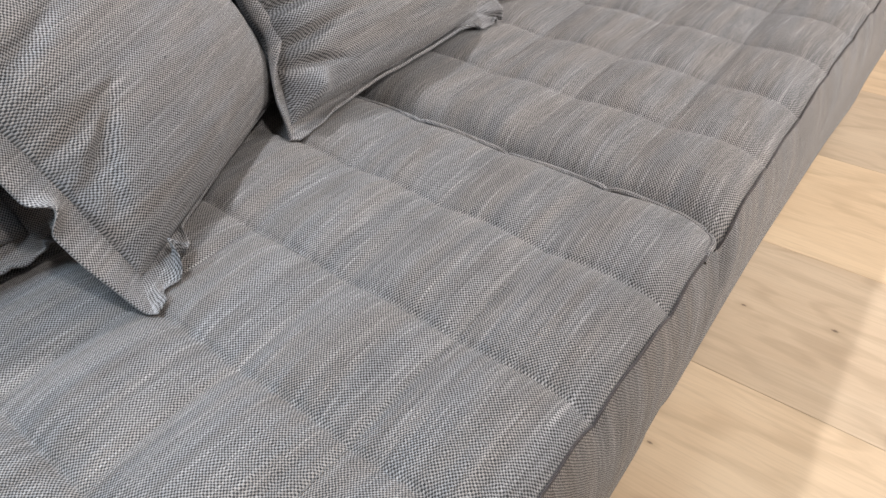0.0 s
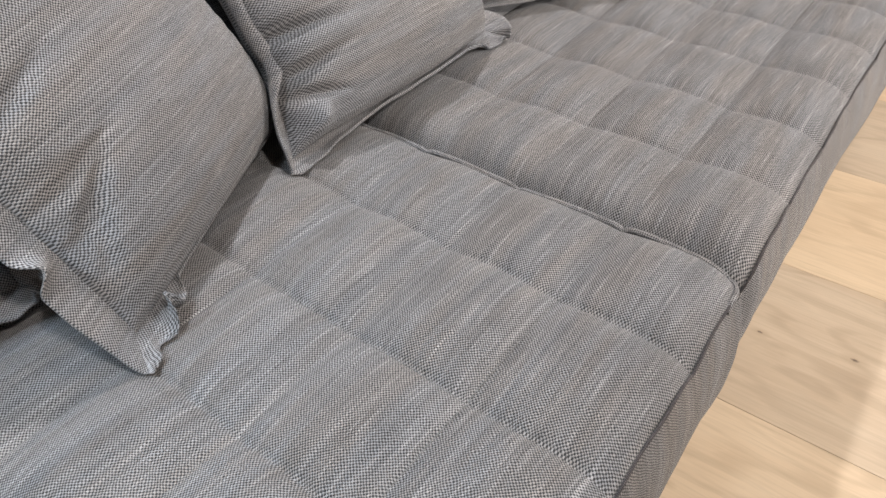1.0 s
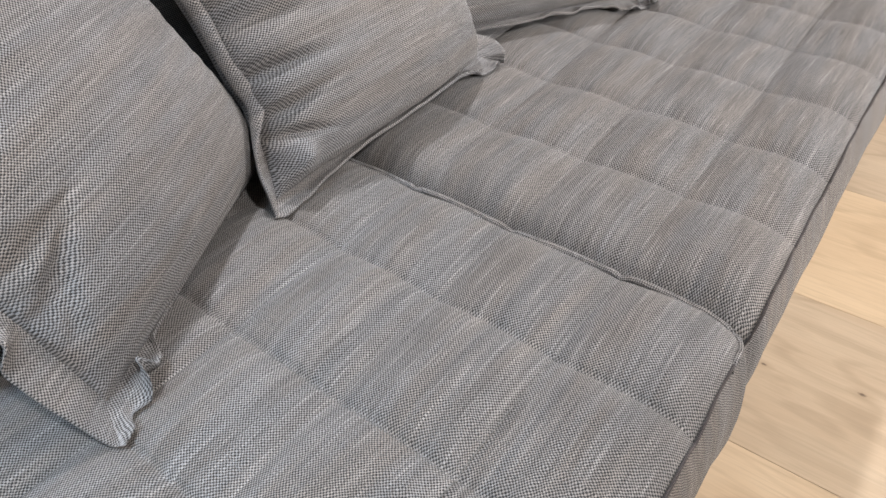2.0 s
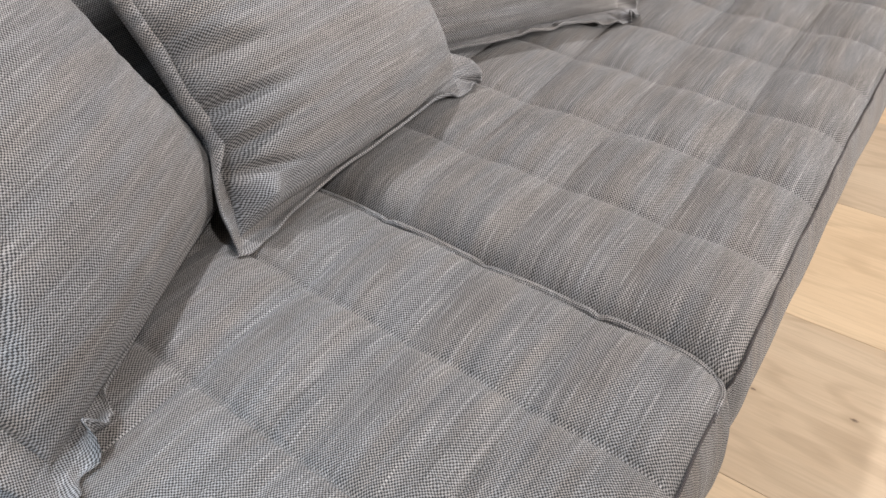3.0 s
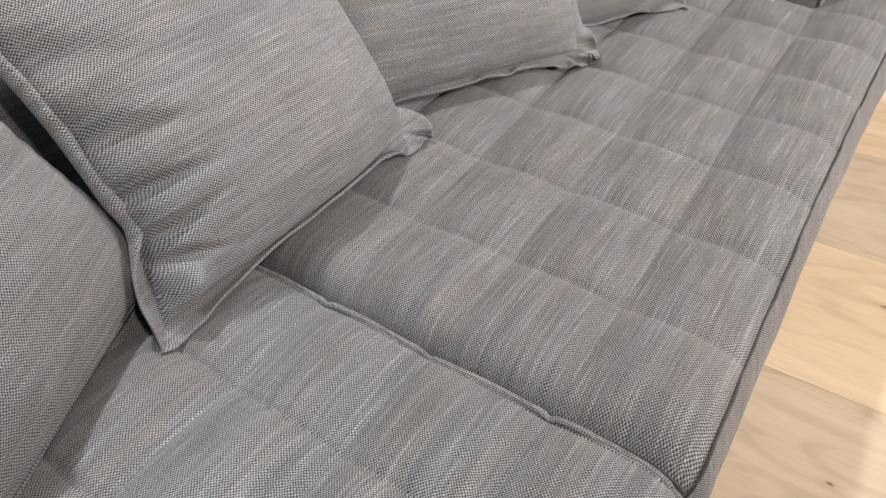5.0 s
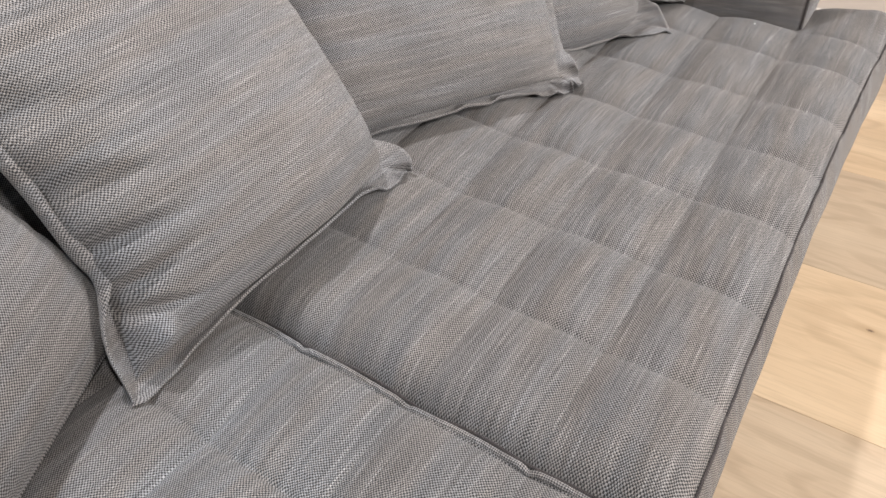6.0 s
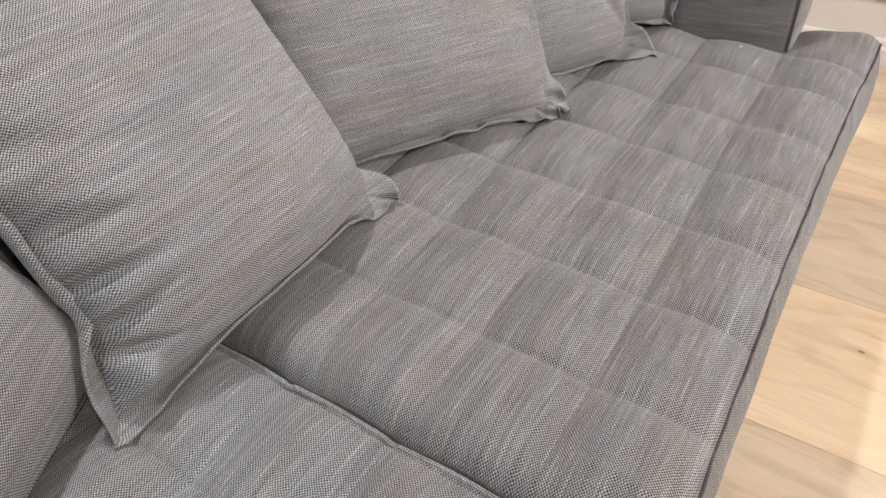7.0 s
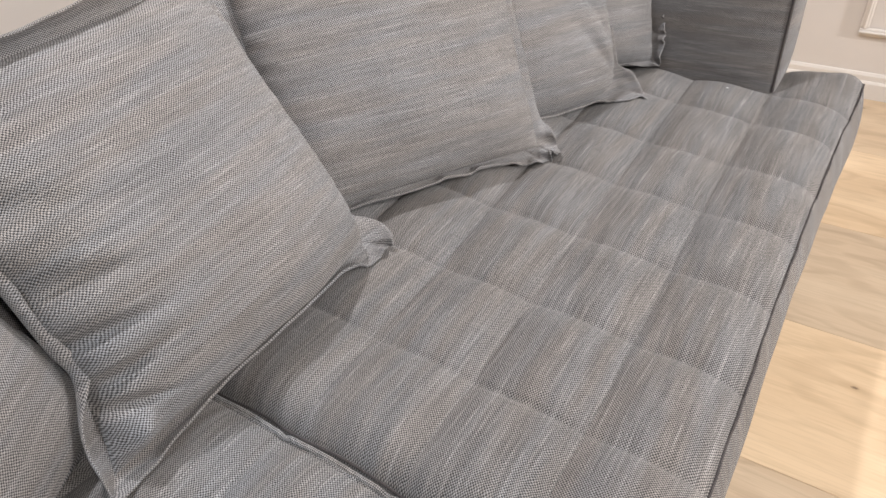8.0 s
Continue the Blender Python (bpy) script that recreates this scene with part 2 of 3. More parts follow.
wall("wall_south", (ROOM_X[0], ROOM_Y[0] - 0.12, 0), (ROOM_X[1], ROOM_Y[0], ROOM_Z), "plain off-white painted wall")
ceiling = new("ceiling", box_mesh("ceiling", (ROOM_X[0], ROOM_Y[0], ROOM_Z), (ROOM_X[1], ROOM_Y[1], ROOM_Z + 0.1)))
ceiling.data.materials.append(CEILING_PAINT)
tagged(ceiling, "plain white painted ceiling", "ceiling", kind="structure")


def baseboard():
    """A skirting with a stepped top, along the north wall."""
    y = ROOM_Y[1]
    profile = [(0, 0), (-0.014, 0), (-0.014, 0.050), (-0.011, 0.056), (-0.008, 0.058), (-0.008, 0.074), (-0.004, 0.082), (0, 0.083)]
    verts, faces = [], []
    for x in ROOM_X:
        verts += [(x, y + dy, z) for dy, z in profile]
    n = len(profile)
    for i in range(n - 1):
        faces.append((i, i + 1, n + i + 1, n + i))
    ob = new("baseboard", mesh_from("baseboard", verts, faces, smooth=False))
    ob.data.materials.append(TRIM_PAINT)
    return tagged(ob, "white stepped skirting board along the wall", "baseboard", kind="structure")


baseboard()


def panel_moulding():
    """A raised rectangular moulding on the north wall."""
    root = tagged(new("wall_moulding"), "cream raised panel moulding on the wall", "moulding", kind="structure")
    y, x0, x1, z0, z1, w = ROOM_Y[1], -0.136, 0.75, 0.200, 0.95, 0.024

    def strip(lo, hi):
        attach("moulding_strip", box_mesh("moulding_strip", lo, hi, 0.005), TRIM_PAINT, root)
        cx = 0.35 * w
        along = 0 if hi[0] - lo[0] > hi[2] - lo[2] else 2
        lo2, hi2 = list(lo), list(hi)
        across = 2 - along
        lo2[across], hi2[across] = lo[across] + cx, hi[across] - cx
        lo2[1] = lo[1] - 0.006
        attach("moulding_bead", box_mesh("moulding_bead", lo2, hi2, 0.0025), TRIM_PAINT, root)

    strip((x0, y - 0.012, z0), (x1, y, z0 + w))
    strip((x0, y - 0.012, z1 - w), (x1, y, z1))
    strip((x0, y - 0.012, z0 + w), (x0 + w, y, z1 - w))
    strip((x1 - w, y - 0.012, z0 + w), (x1, y, z1 - w))


panel_moulding()

# ---- the sofa ----
SEAT = 0.432
ROWS_FAR = [0.0, 0.167, 0.331, 0.498, 0.662, 0.820, 0.988, 1.120, 1.262]
ROWS_NEAR = [0.0, -0.170, -0.342, -0.500, -0.668, -0.835, -1.00, -1.17, -1.34]
COLS = [-0.203, -0.358, -0.517, -0.68, -0.845, -1.03]
ROUND = 0.030


def front_x(y):
    """The front edge of the seat; the near half has a rounded corner at the joint."""
    y = np.asarray(y, float)
    x = -0.046 - 0.020 * smoothstep(-0.35, 0.7, y) + 0.007 * smoothstep(0.9, 1.26, y)
    bay = np.clip(y + 0.006 + ROUND, 0, 0.97 * ROUND)
    return x - np.where(y < 0, ROUND - np.sqrt(ROUND ** 2 - bay ** 2), 0.010 * np.exp(-np.abs(y) / 0.008))


def skew(x, y):
    """The quilting's own coordinates: its lines drift a little towards the far end."""
    lean = np.clip(y, 0, 1.15)
    return x + 0.014 * smoothstep(0.2, 0.7, y), np.where(y > 0, np.maximum(y + (x + 0.21) * 0.13 * lean * smoothstep(1.25, 1.05, y), 1e-4), y)


def unskew(x, y):
    """Where a place in the quilting's coordinates lies on the seat."""
    a, b = np.asarray(x, float), np.asarray(y, float)
    for _ in range(6):
        p, q = skew(a, b)
        a, b = a + x - p, b + y - q
    return a, b


def seam_depth(value, lines):
    """Where a value lies between its two seams, from -1 to 1, and in which tile."""
    lines = np.sort(np.asarray(lines))
    k = np.clip(np.searchsorted(lines, value, side="right") - 1, 0, len(lines) - 2)
    return 2 * (value - lines[k]) / (lines[k + 1] - lines[k]) - 1, k


def seat_z(x, y):
    """Height of the quilted seat."""
    x, y = np.asarray(x, float), np.asarray(y, float)
    far = y >= 0
    qx, qy = skew(x, y)
    vf, kf = seam_depth(np.maximum(qy, 0), ROWS_FAR)
    vn, kn = seam_depth(np.minimum(qy, 0), ROWS_NEAR)
    v, kv = np.where(far, vf, vn), np.where(far, kf, kn + 20)
    u, ku = seam_depth(np.minimum(qx, COLS[0]), COLS)
    uf = 2 * (qx - COLS[0]) / (front_x(y) + qx - x - COLS[0]) - 1
    infront = qx > COLS[0]
    u, ku = np.where(infront, np.clip(uf, -1, 0.2), u), np.where(infront, 9, ku)
    rough = np.sin(kv * 12.9898 + ku * 78.233) * 43758.5453
    rough = rough - np.floor(rough)
    puff_v = 1 - np.abs(v) ** 3.6
    puff_u = 1 - np.abs(u) ** 1.6
    high = 0.85 + 0.3 * rough
    calm = 0.3 + 0.7 * smoothstep(0.0, 0.05, front_x(y) - x)
    still = 0.25 + 0.75 * smoothstep(0.0, 0.07, np.abs(y))
    z = SEAT - 0.006 + np.where(far, 0.0024, 0.0050) * high * puff_v * calm
    z += np.where(far, 0.0140, 0.0150) * high * puff_u * still * (0.36 + 0.64 * (1 - np.abs(v) ** 4)) + 0.004 * (1 - still)
    lean_u, lean_v = np.sin(rough * 61.0), np.sin(rough * 133.0)
    z += 0.0042 * (lean_u * u + lean_v * v) * (1 - u ** 2) ** 2 * (1 - v ** 2) ** 2
    half_v, half_u = 0.084, 0.080
    z -= np.where(far, 0.0020, 0.0032) * calm * np.exp(-((1 - np.abs(v)) * half_v / 0.0030) ** 2)
    z -= 0.0010 * np.exp(-((1 - np.abs(np.where(infront, -np.abs(u), u))) * half_u / 0.0035) ** 2) * (u < 0.19) * still
    z += 0.0022 * lumps(x, y, 3, 0.35) + 0.0010 * lumps(x, y, 7, 0.09)
    z -= 0.0045 * np.exp(-((y + 0.0195) / 0.0022) ** 2)
    edge = front_x(y) - x
    z -= 0.022 * np.exp(-np.maximum(edge, 0) / 0.020)
    z -= np.where(far, 0.045, 0.028) * np.exp(-np.abs(y) / np.where(far, 0.017, 0.014))
    z -= 0.03 * np.exp(-np.maximum(1.262 - y, 0) / 0.02) * far
    z += 0.013 * np.exp(-((y - 1.20) / 0.035) ** 2) * smoothstep(-0.25, -0.19, x) * far
    z += 0.013 * np.exp(-((y - 1.21) / 0.04) ** 2) * smoothstep(-0.15, -0.075, x) * far
    return z


sofa = tagged(new("sofa"), "grey woven fabric sofa with quilted seat and dark piping", "sofa")


def seat_section(near):
    """One quilted half of the seat: top, front panel, piping and stitches."""
    y0, y1 = (-1.25, -0.009) if near else (0.004, 1.262)
    n, m = int((y1 - y0) / 0.004), 290
    ys = np.linspace(y0, y1, n)
    ys = np.concatenate([ys[:-8], np.linspace(ys[-8], y1, 36)]) if near else ys
    n = len(ys)
    s = np.linspace(0, 1, m)
    X = -1.03 + (front_x(ys)[:, None] + 1.03) * s[None, :]
    Y = np.repeat(ys[:, None], m, axis=1)
    Z = seat_z(X, Y)
    verts = np.stack([X, Y, Z], axis=2)
    # rim turned down all round
    skirt = []
    top = verts.reshape(-1, 3)
    faces = list(map(tuple, grid_faces(n, m, True)))
    ring = [(i, 0) for i in range(n)] + [(n - 1, j) for j in range(1, m)] + [(i, m - 1) for i in range(n - 2, -1, -1)] + [(0, j) for j in range(m - 2, 0, -1)]
    base = len(top)
    for i, j in ring:
        p = verts[i, j]
        skirt.append((p[0], p[1], 0.30))
    L = len(ring)
    for k in range(L):
        a, b = ring[k], ring[(k + 1) % L]
        faces.append((a[0] * m + a[1], b[0] * m + b[1], base + (k + 1) % L, base + k))
    allv = np.concatenate([top, np.array(skirt)])
    uvs = np.stack([allv[:, 1], allv[:, 0] + np.where(allv[:, 2] < 0.35, -0.1, 0.0)], axis=1)
    label = "grey quilted seat section with square tufts"
    section = attach("seat_section", mesh_from("seat_section", allv, faces, uvs), SEAT_CLOTH, sofa, label)

    # front panel: full cloth with soft folds, down to the floor
    ny, nz = n // 2, 48
    py = np.linspace(y0, -0.0015, ny) if near else np.linspace(-0.0005, y1, ny)
    pz = np.linspace(0.0, 1.0, nz)
    PY, PZ = np.meshgrid(py, pz, indexing="ij")
    fx = front_x(PY)
    ztop = seat_z(fx, PY)
    zz = 0.012 + (ztop - 0.004 - 0.012) * PZ
    gap = np.abs(PY)
    bulge = 0.022 * np.sin(np.pi * np.clip(PZ, 0, 1) ** 2.0) ** 0.8 - 0.022 * (1 - PZ)
    fold = 0.005 * lumps(PY, PZ * 0.25, 11, 0.30) * np.sin(np.pi * PZ)
    fold += 0.006 * np.exp(-((gap - 0.035 - 0.05 * (1 - PZ)) / 0.016) ** 2) * smoothstep(0.35, 0.7, PZ) * (1 if near else 0.3)
    close = -0.022 * np.exp(-gap / 0.016)
    px = fx + bulge + fold + close
    pv = np.stack([px, PY, zz], axis=2).reshape(-1, 3)
    puv = np.stack([zz.ravel(), PY.ravel()], axis=1)
    attach("front_panel", mesh_from("front_panel", pv, grid_faces(ny, nz), puv), SEAT_CLOTH, section, "plain grey fabric front with soft folds")

    # piping along the front edge
    wy = np.linspace(y0, y1, n)
    wx = front_x(wy) + 0.0008 + 0.0010 * np.sin(wy * 23) + 0.0006 * np.sin(wy * 71)
    wz = seat_z(front_x(wy), wy) + 0.0005
    attach("piping", tube_mesh("piping", np.stack([wx, wy, wz], axis=1), 0.0018), WELT_CLOTH, section, "dark corded piping")
    # piping along the joint between the halves
    jx = np.linspace(-1.0, -0.088 if near else -0.058, 240)
    jy = np.full_like(jx, -0.013 if near else 0.006) + 0.0008 * np.sin(jx * 40)
    if near:
        turn = np.linspace(0, math.pi / 2, 16)[1:]
        jx = np.concatenate([jx, -0.088 + 0.038 * np.sin(turn)])
        jy = np.concatenate([jy, jy[-1] - 0.036 * (1 - np.cos(turn))])
        jx, jy = np.concatenate([jx, [-0.0495, -0.0495]]), np.concatenate([jy, [-0.060, -0.072]])
    jz = seat_z(np.minimum(jx, front_x(jy) - 0.002), jy) + (0.002 if near else 0.0)
    jz = jz + 0.0016 * np.sin(jx * 23) + 0.0008 * np.sin(jx * 61)
    if near:
        jz[-2:] -= (0.002, 0.007)
        for c in COLS:
            pull = np.exp(-((jx - c) / 0.006) ** 2)
            jz -= 0.0022 * pull
            jy -= 0.0020 * pull
    cloth = SEAT_CLOTH if near else WELT_CLOTH
    attach("joint_piping", tube_mesh("joint_piping", np.stack([jx, jy, jz], axis=1), 0.0038 if near else 0.0022), cloth, section)
    # stitches along the quilting lines
    rows = [r for r in (ROWS_NEAR if near else ROWS_FAR) if y0 + 0.05 < r < y1 - 0.05]
    for r in rows:
        line = np.stack(unskew(np.arange(-0.70, -0.085, 0.005), r), axis=1)
        attach("cross_stitching", stitches(line), THREAD, section)
    for c in COLS[:3]:
        line = np.stack(unskew(c, np.arange(y0 + 0.03, y1 - 0.03, 0.005)), axis=1)
        attach("long_stitching", stitches(line), THREAD, section)
    return section


def stitches(places):
    """Short threads, end to end along a quilting line."""
    p = np.array(places)
    step = p[1] - p[0]
    along = step / np.linalg.norm(step)
    side = np.array([-along[1], along[0]])
    verts, faces = [], []
    for a, after in zip(p[:-1], p[1:]):
        b = a + (after - a) * 0.72
        za, zb = float(seat_z(*a)), float(seat_z(*b))
        k = len(verts)
        mid = (a + b) / 2
        zm = (za + zb) / 2
        for q, z, w in ((a, za - 0.0004, 0.0005), (mid, zm + 0.0007, 0.0008), (b, zb - 0.0004, 0.0005)):
            verts += [(*(q - side * w), z), (*(q + side * w), z), (*q, z + 0.0005)]
        for o in (0, 3):
            i = k + o
            faces += [(i, i + 3, i + 5, i + 2), (i + 1, i + 2, i + 5, i + 4)]
    return mesh_from("stitching", verts, faces, None)


seat_section(True)
seat_section(False)

plinth = box_mesh("base", (-1.02, -1.24, 0.012), (-0.086, 1.24, 0.385), 0.004)
attach("base", plinth, SEAT_CLOTH, sofa, "grey fabric covered base")


def soft_box(name, lo, hi, bevel, puff, seed):
    """A padded upholstered block."""
    bm = bmesh.new()
    bmesh.ops.create_cube(bm, size=1.0)
    for v in bm.verts:
        v.co = Vector([lo[k] + (v.co[k] + 0.5) * (hi[k] - lo[k]) for k in range(3)])
    bmesh.ops.bevel(bm, geom=list(bm.edges), offset=bevel, segments=4, affect="EDGES", profile=0.55)
    bmesh.ops.subdivide_edges(bm, edges=[e for e in bm.edges if e.calc_length() > 0.1], cuts=24, use_grid_fill=True)
    bm.normal_update()
    mid = [(lo[k] + hi[k]) / 2 for k in range(3)]
    half = [(hi[k] - lo[k]) / 2 for k in range(3)]
    moves = []
    for v in bm.verts:
        w = [1 - min(1, abs((v.co[k] - mid[k]) / half[k])) ** 4 for k in range(3)]
        out = max(w[0] * w[2], w[0] * w[1], w[1] * w[2]) * puff
        out += 0.002 * float(lumps(v.co.x + v.co.y, v.co.z, seed, 0.25))
        moves.append((v, v.normal * out))
    for v, d in moves:
        v.co += d
    uv = bm.loops.layers.uv.new("UVMap")
    for f in bm.faces:
        f.smooth = True
        a, b = [(1, 2), (0, 2), (1, 0)][max(range(3), key=lambda k: abs(f.normal[k]))]
        for loop in f.loops:
            loop[uv].uv = (loop.vert.co[a], loop.vert.co[b])
    me = bpy.data.meshes.new(name)
    bm.to_mesh(me)
    bm.free()
    return me


ARM_LO, ARM_HI = (-1.03, 1.125, 0.415), (-0.212, 1.262, 0.74)
arm = attach("armrest", soft_box("armrest", ARM_LO, ARM_HI, 0.014, 0.010, 5), SEAT_CLOTH, sofa, "upright padded grey armrest with dark piping")
for yy in (ARM_LO[1] + 0.003, ARM_HI[1] - 0.003):
    line = [(ARM_HI[0] - 0.002, yy, z) for z in np.linspace(0.43, 0.735, 60)] + [(x, yy, 0.738) for x in np.linspace(-0.23, -1.02, 120)]
    attach("piping", tube_mesh("piping", line, 0.0032), WELT_CLOTH, arm, "dark corded piping")
attach("backrest", soft_box("backrest", (-1.06, -1.24, 0.30), (-0.90, 1.12, 0.70), 0.03, 0.012, 9), SEAT_CLOTH, sofa, "plain grey upholstered backrest")

# ---- the pillows ----


def along(line, at):
    """Softly interpolated values of a border's width and turn at places from -1 to 1."""
    places, widths, turns = zip(*line)
    fine = np.linspace(-1, 1, 401)
    out = []
    for values in (widths, turns):
        smooth = np.interp(fine, places, values)
        for _ in range(2):
            padded = np.concatenate([np.full(7, smooth[0]), smooth, np.full(7, smooth[-1])])
            smooth = np.convolve(padded, np.ones(15) / 15, "valid")
        out.append(np.interp(at, fine, smooth))
    return out


def pillow(corner, angle, lean, width, height, thick, seed, label, bottom, right, top, left, creases=(), wave=12, frills=0.0, gathers=30, hem=0.0,
           pinch=(0.035, 0.035, 0.02), roundness=(2.3, 0.47), belly=0.42, cut=0.0, nub=0.0, poke=0.0, notch=(0.0, 0.0), gather_left=1.0, bunch=0.0):
    """A loose square pillow with a flat flange. corner: the lower left end of its seam; angle: by which its front turns from the
    sofa's front towards the far end; lean: backwards. bottom, right, top, left: the flange along each side, as (place, width, degrees
    turned to the front); creases: (across, up, direction, length, width, depth)."""
    rng = np.random.RandomState(seed)
    d = Vector((-math.sin(radians(angle)), math.cos(radians(angle)), 0))
    n0 = Vector((math.cos(radians(angle)), math.sin(radians(angle)), 0))
    up = Vector((0, 0, 1)) * math.cos(radians(lean)) - n0 * math.sin(radians(lean))
    nn = n0 * math.cos(radians(lean)) + Vector((0, 0, 1)) * math.sin(radians(lean))
    D, U, N = np.array(d), np.array(up), np.array(nn)
    origin = np.array(corner) + D * width / 2 + U * height / 2

    def outline(u, v):
        x = width / 2 * u * (1 - np.where(u < 0, pinch[0], pinch[1]) * (1 - v * v))
        y = height / 2 * v * (1 - np.where(v < 0, pinch[2], 0.03) * (1 - u * u))
        x = x + notch[0] * np.exp(-((v - notch[1]) / 0.11) ** 2) * np.clip(-u, 0, 1) ** 4
        drawn = 1 - cut * np.clip(u, 0, 1) ** 3 * np.clip(-v, 0, 1) ** 3
        drawn = drawn - poke * (np.clip(-u, 0, 1) * np.clip(-v, 0, 1)) ** 9
        return x * drawn, y * drawn

    def place(x, y, z, rest=0.004):
        p = origin + x[..., None] * D + y[..., None] * U + z[..., None] * N
        support = seat_z(np.minimum(p[..., 0], -0.07), p[..., 1]) + rest
        p[..., 2] = np.maximum(p[..., 2], support)
        return p

    n = 150
    s = np.sin(np.linspace(-1, 1, n) * math.pi / 2)
    s = 0.6 * s + 0.4 * np.linspace(-1, 1, n)
    Ug, Vg = np.meshgrid(s, s, indexing="ij")
    x, y = outline(Ug, Vg)

    def prof(a, q, p=0.47):
        return np.maximum(0, 1 - np.abs(a) ** q) ** p

    fat = np.where(Ug < 0, prof(Ug, *roundness), prof(Ug, 2.3)) * prof(Vg, 2.6)
    front = thick * fat * (1 - belly * Vg)
    edge = np.clip(np.minimum(1 - np.abs(Ug), 1 - np.abs(Vg)) / 0.5, 0, 1)
    front += 0.0035 * lumps(x, y, seed + 1, 0.16) * np.minimum(1, 4 * fat)
    front += 0.0030 * lumps(x * 1.0, y * 4.0, seed + 2, 0.10) * (1 - edge) ** 2 * np.minimum(1, 5 * fat)
    # small puckers where the seam draws the cloth in
    front += 0.0006 * np.sin(x * 300 + 3 * np.sin(y * 40)) * np.exp(-(1 + Vg) / 0.05) * np.minimum(1, 6 * fat)
    front += 0.0005 * np.sin(y * 290 + 3 * np.sin(x * 40)) * np.exp(-(1 - np.abs(Ug)) / 0.05) * np.minimum(1, 6 * fat)
    for cu, cv, ang, length, wid, depth in creases:
        c, si = math.cos(radians(ang)), math.sin(radians(ang))
        a = (x - cu * width / 2) * c + (y - cv * height / 2) * si
        b = -(x - cu * width / 2) * si + (y - cv * height / 2) * c
        wide = wid * np.clip(1 - 0.5 * a / length, 0.45, 1.6)
        front -= depth * np.exp(-(a / length) ** 2 - (b / wide) ** 2) * np.minimum(1, 4 * fat)
    front += nub * np.exp(-((Ug + 0.88) ** 2 + (Vg + 0.90) ** 2) / 0.080 ** 2)
    back = -0.85 * thick * fat
    vf = place(x, y, front, 0.013).reshape(-1, 3)
    vb = place(x, y, back).reshape(-1, 3)
    verts = np.concatenate([vf, vb])
    faces = np.concatenate([grid_faces(n, n), grid_faces(n, n, True) + n * n])
    uv1 = np.stack([x.ravel(), y.ravel()], axis=1) + seed * 0.37
    root = tagged(new("throw_pillow"), label, "pillow", "grey pillows along the sofa")
    attach("cushion", mesh_from("cushion", verts, faces, np.concatenate([uv1, uv1])), PILLOW_CLOTH, root)

    # the flange, a flat doubled border
    m = 220
    t = np.linspace(-1, 1, m, endpoint=False)
    one = np.ones(m)
    bu = np.concatenate([t, one, -t, -one])
    bv = np.concatenate([-one, t, one, -t])
    side_b, side_r, side_t, side_l = [np.concatenate([(one if k == j else one * 0) for j in range(4)]) for k in range(4)]
    ou = np.sign(bu) * smoothstep(0.84, 1.0, np.abs(bu)) * (side_b + side_t) + bu * (side_r + side_l)
    ov = np.sign(bv) * smoothstep(0.84, 1.0, np.abs(bv)) * (side_r + side_l) + bv * (side_b + side_t)
    parts = [along(bottom, t), along(right, t), along(top, -t), along(left, -t)]
    wide = np.concatenate([p[0] for p in parts])
    bend = np.concatenate([p[1] for p in parts])
    run = np.arange(4 * m) / (4 * m) * 2 * math.pi
    ruffle = sum(rng.uniform(0.4, 1) * np.sin(k * run + rng.uniform(0, 6.28)) for k in (7, 11, 17, 26)) / 2.5
    corner_w = np.minimum(np.abs(bu), np.abs(bv)) ** 12
    gather = (np.sin(run * 64 + seed) + 0.6 * np.sin(run * 109 + 2 * seed)) * corner_w * np.where(bu < 0, np.where(side_l > 0, 0.1, gather_left), 1.0)
    frill = (np.sin(run * 19 + 2 * seed) + 0.7 * np.sin(run * 33 + seed) + 0.4 * np.sin(run * 57)) * side_b * smoothstep(-0.6, 0.7, bu)
    fold = (np.sin(run * 41 + seed) + 0.6 * np.sin(run * 68)) * side_b * smoothstep(-1.0, -0.9, bu) * smoothstep(-0.56, -0.72, bu)
    ripple = (np.sin(run * 71 + seed) + 0.6 * np.sin(run * 113)) * side_r
    out = [0, 0.12, 0.28, 0.45, 0.62, 0.78, 0.90, 0.97, 1.0]
    strip = [(k, 1.0 if k < 0.95 else (0.7 if k < 1 else 0.0)) for k in out] + [(k, -1.0 if k < 0.95 else -0.7) for k in out[-2::-1]]
    bx, by = outline(bu, bv)
    size = np.maximum(np.maximum(np.abs(ou), np.abs(ov)), 1e-6)
    rings, ruv = [], []
    for i, (k, sgn) in enumerate(strip):
        ang = np.radians(bend + wave * ruffle * (0.4 + k) + gathers * gather * k + frills * frill * k + hem * ripple * k + bunch * fold * k) * (0.35 + 0.65 * k)
        reach = wide * k * (1 - 0.12 * corner_w)
        # a row of stitches draws the doubled cloth in beside the seam
        h = 0.0030 * sgn * (1 - 0.35 * math.exp(-((k - 0.10) / 0.08) ** 2))
        xx = bx + (reach * np.cos(ang) - h * np.sin(ang) / size) * ou
        yy = by + (reach * np.cos(ang) - h * np.sin(ang) / size) * ov
        zz = reach * np.sin(ang) * size + h * np.cos(ang) + 0.003 * gather * k
        rings.append(place(xx, yy, zz, 0.0045 + 0.002 * sgn))
        far = k if i < len(out) else 2.1 - k
        ruv.append(np.stack([bx + wide * far * ou, by + wide * far * ov], axis=1) + seed * 0.37 + 0.11)
    V = np.stack(rings, axis=1)
    V = np.concatenate([V, V[:1]], axis=0)
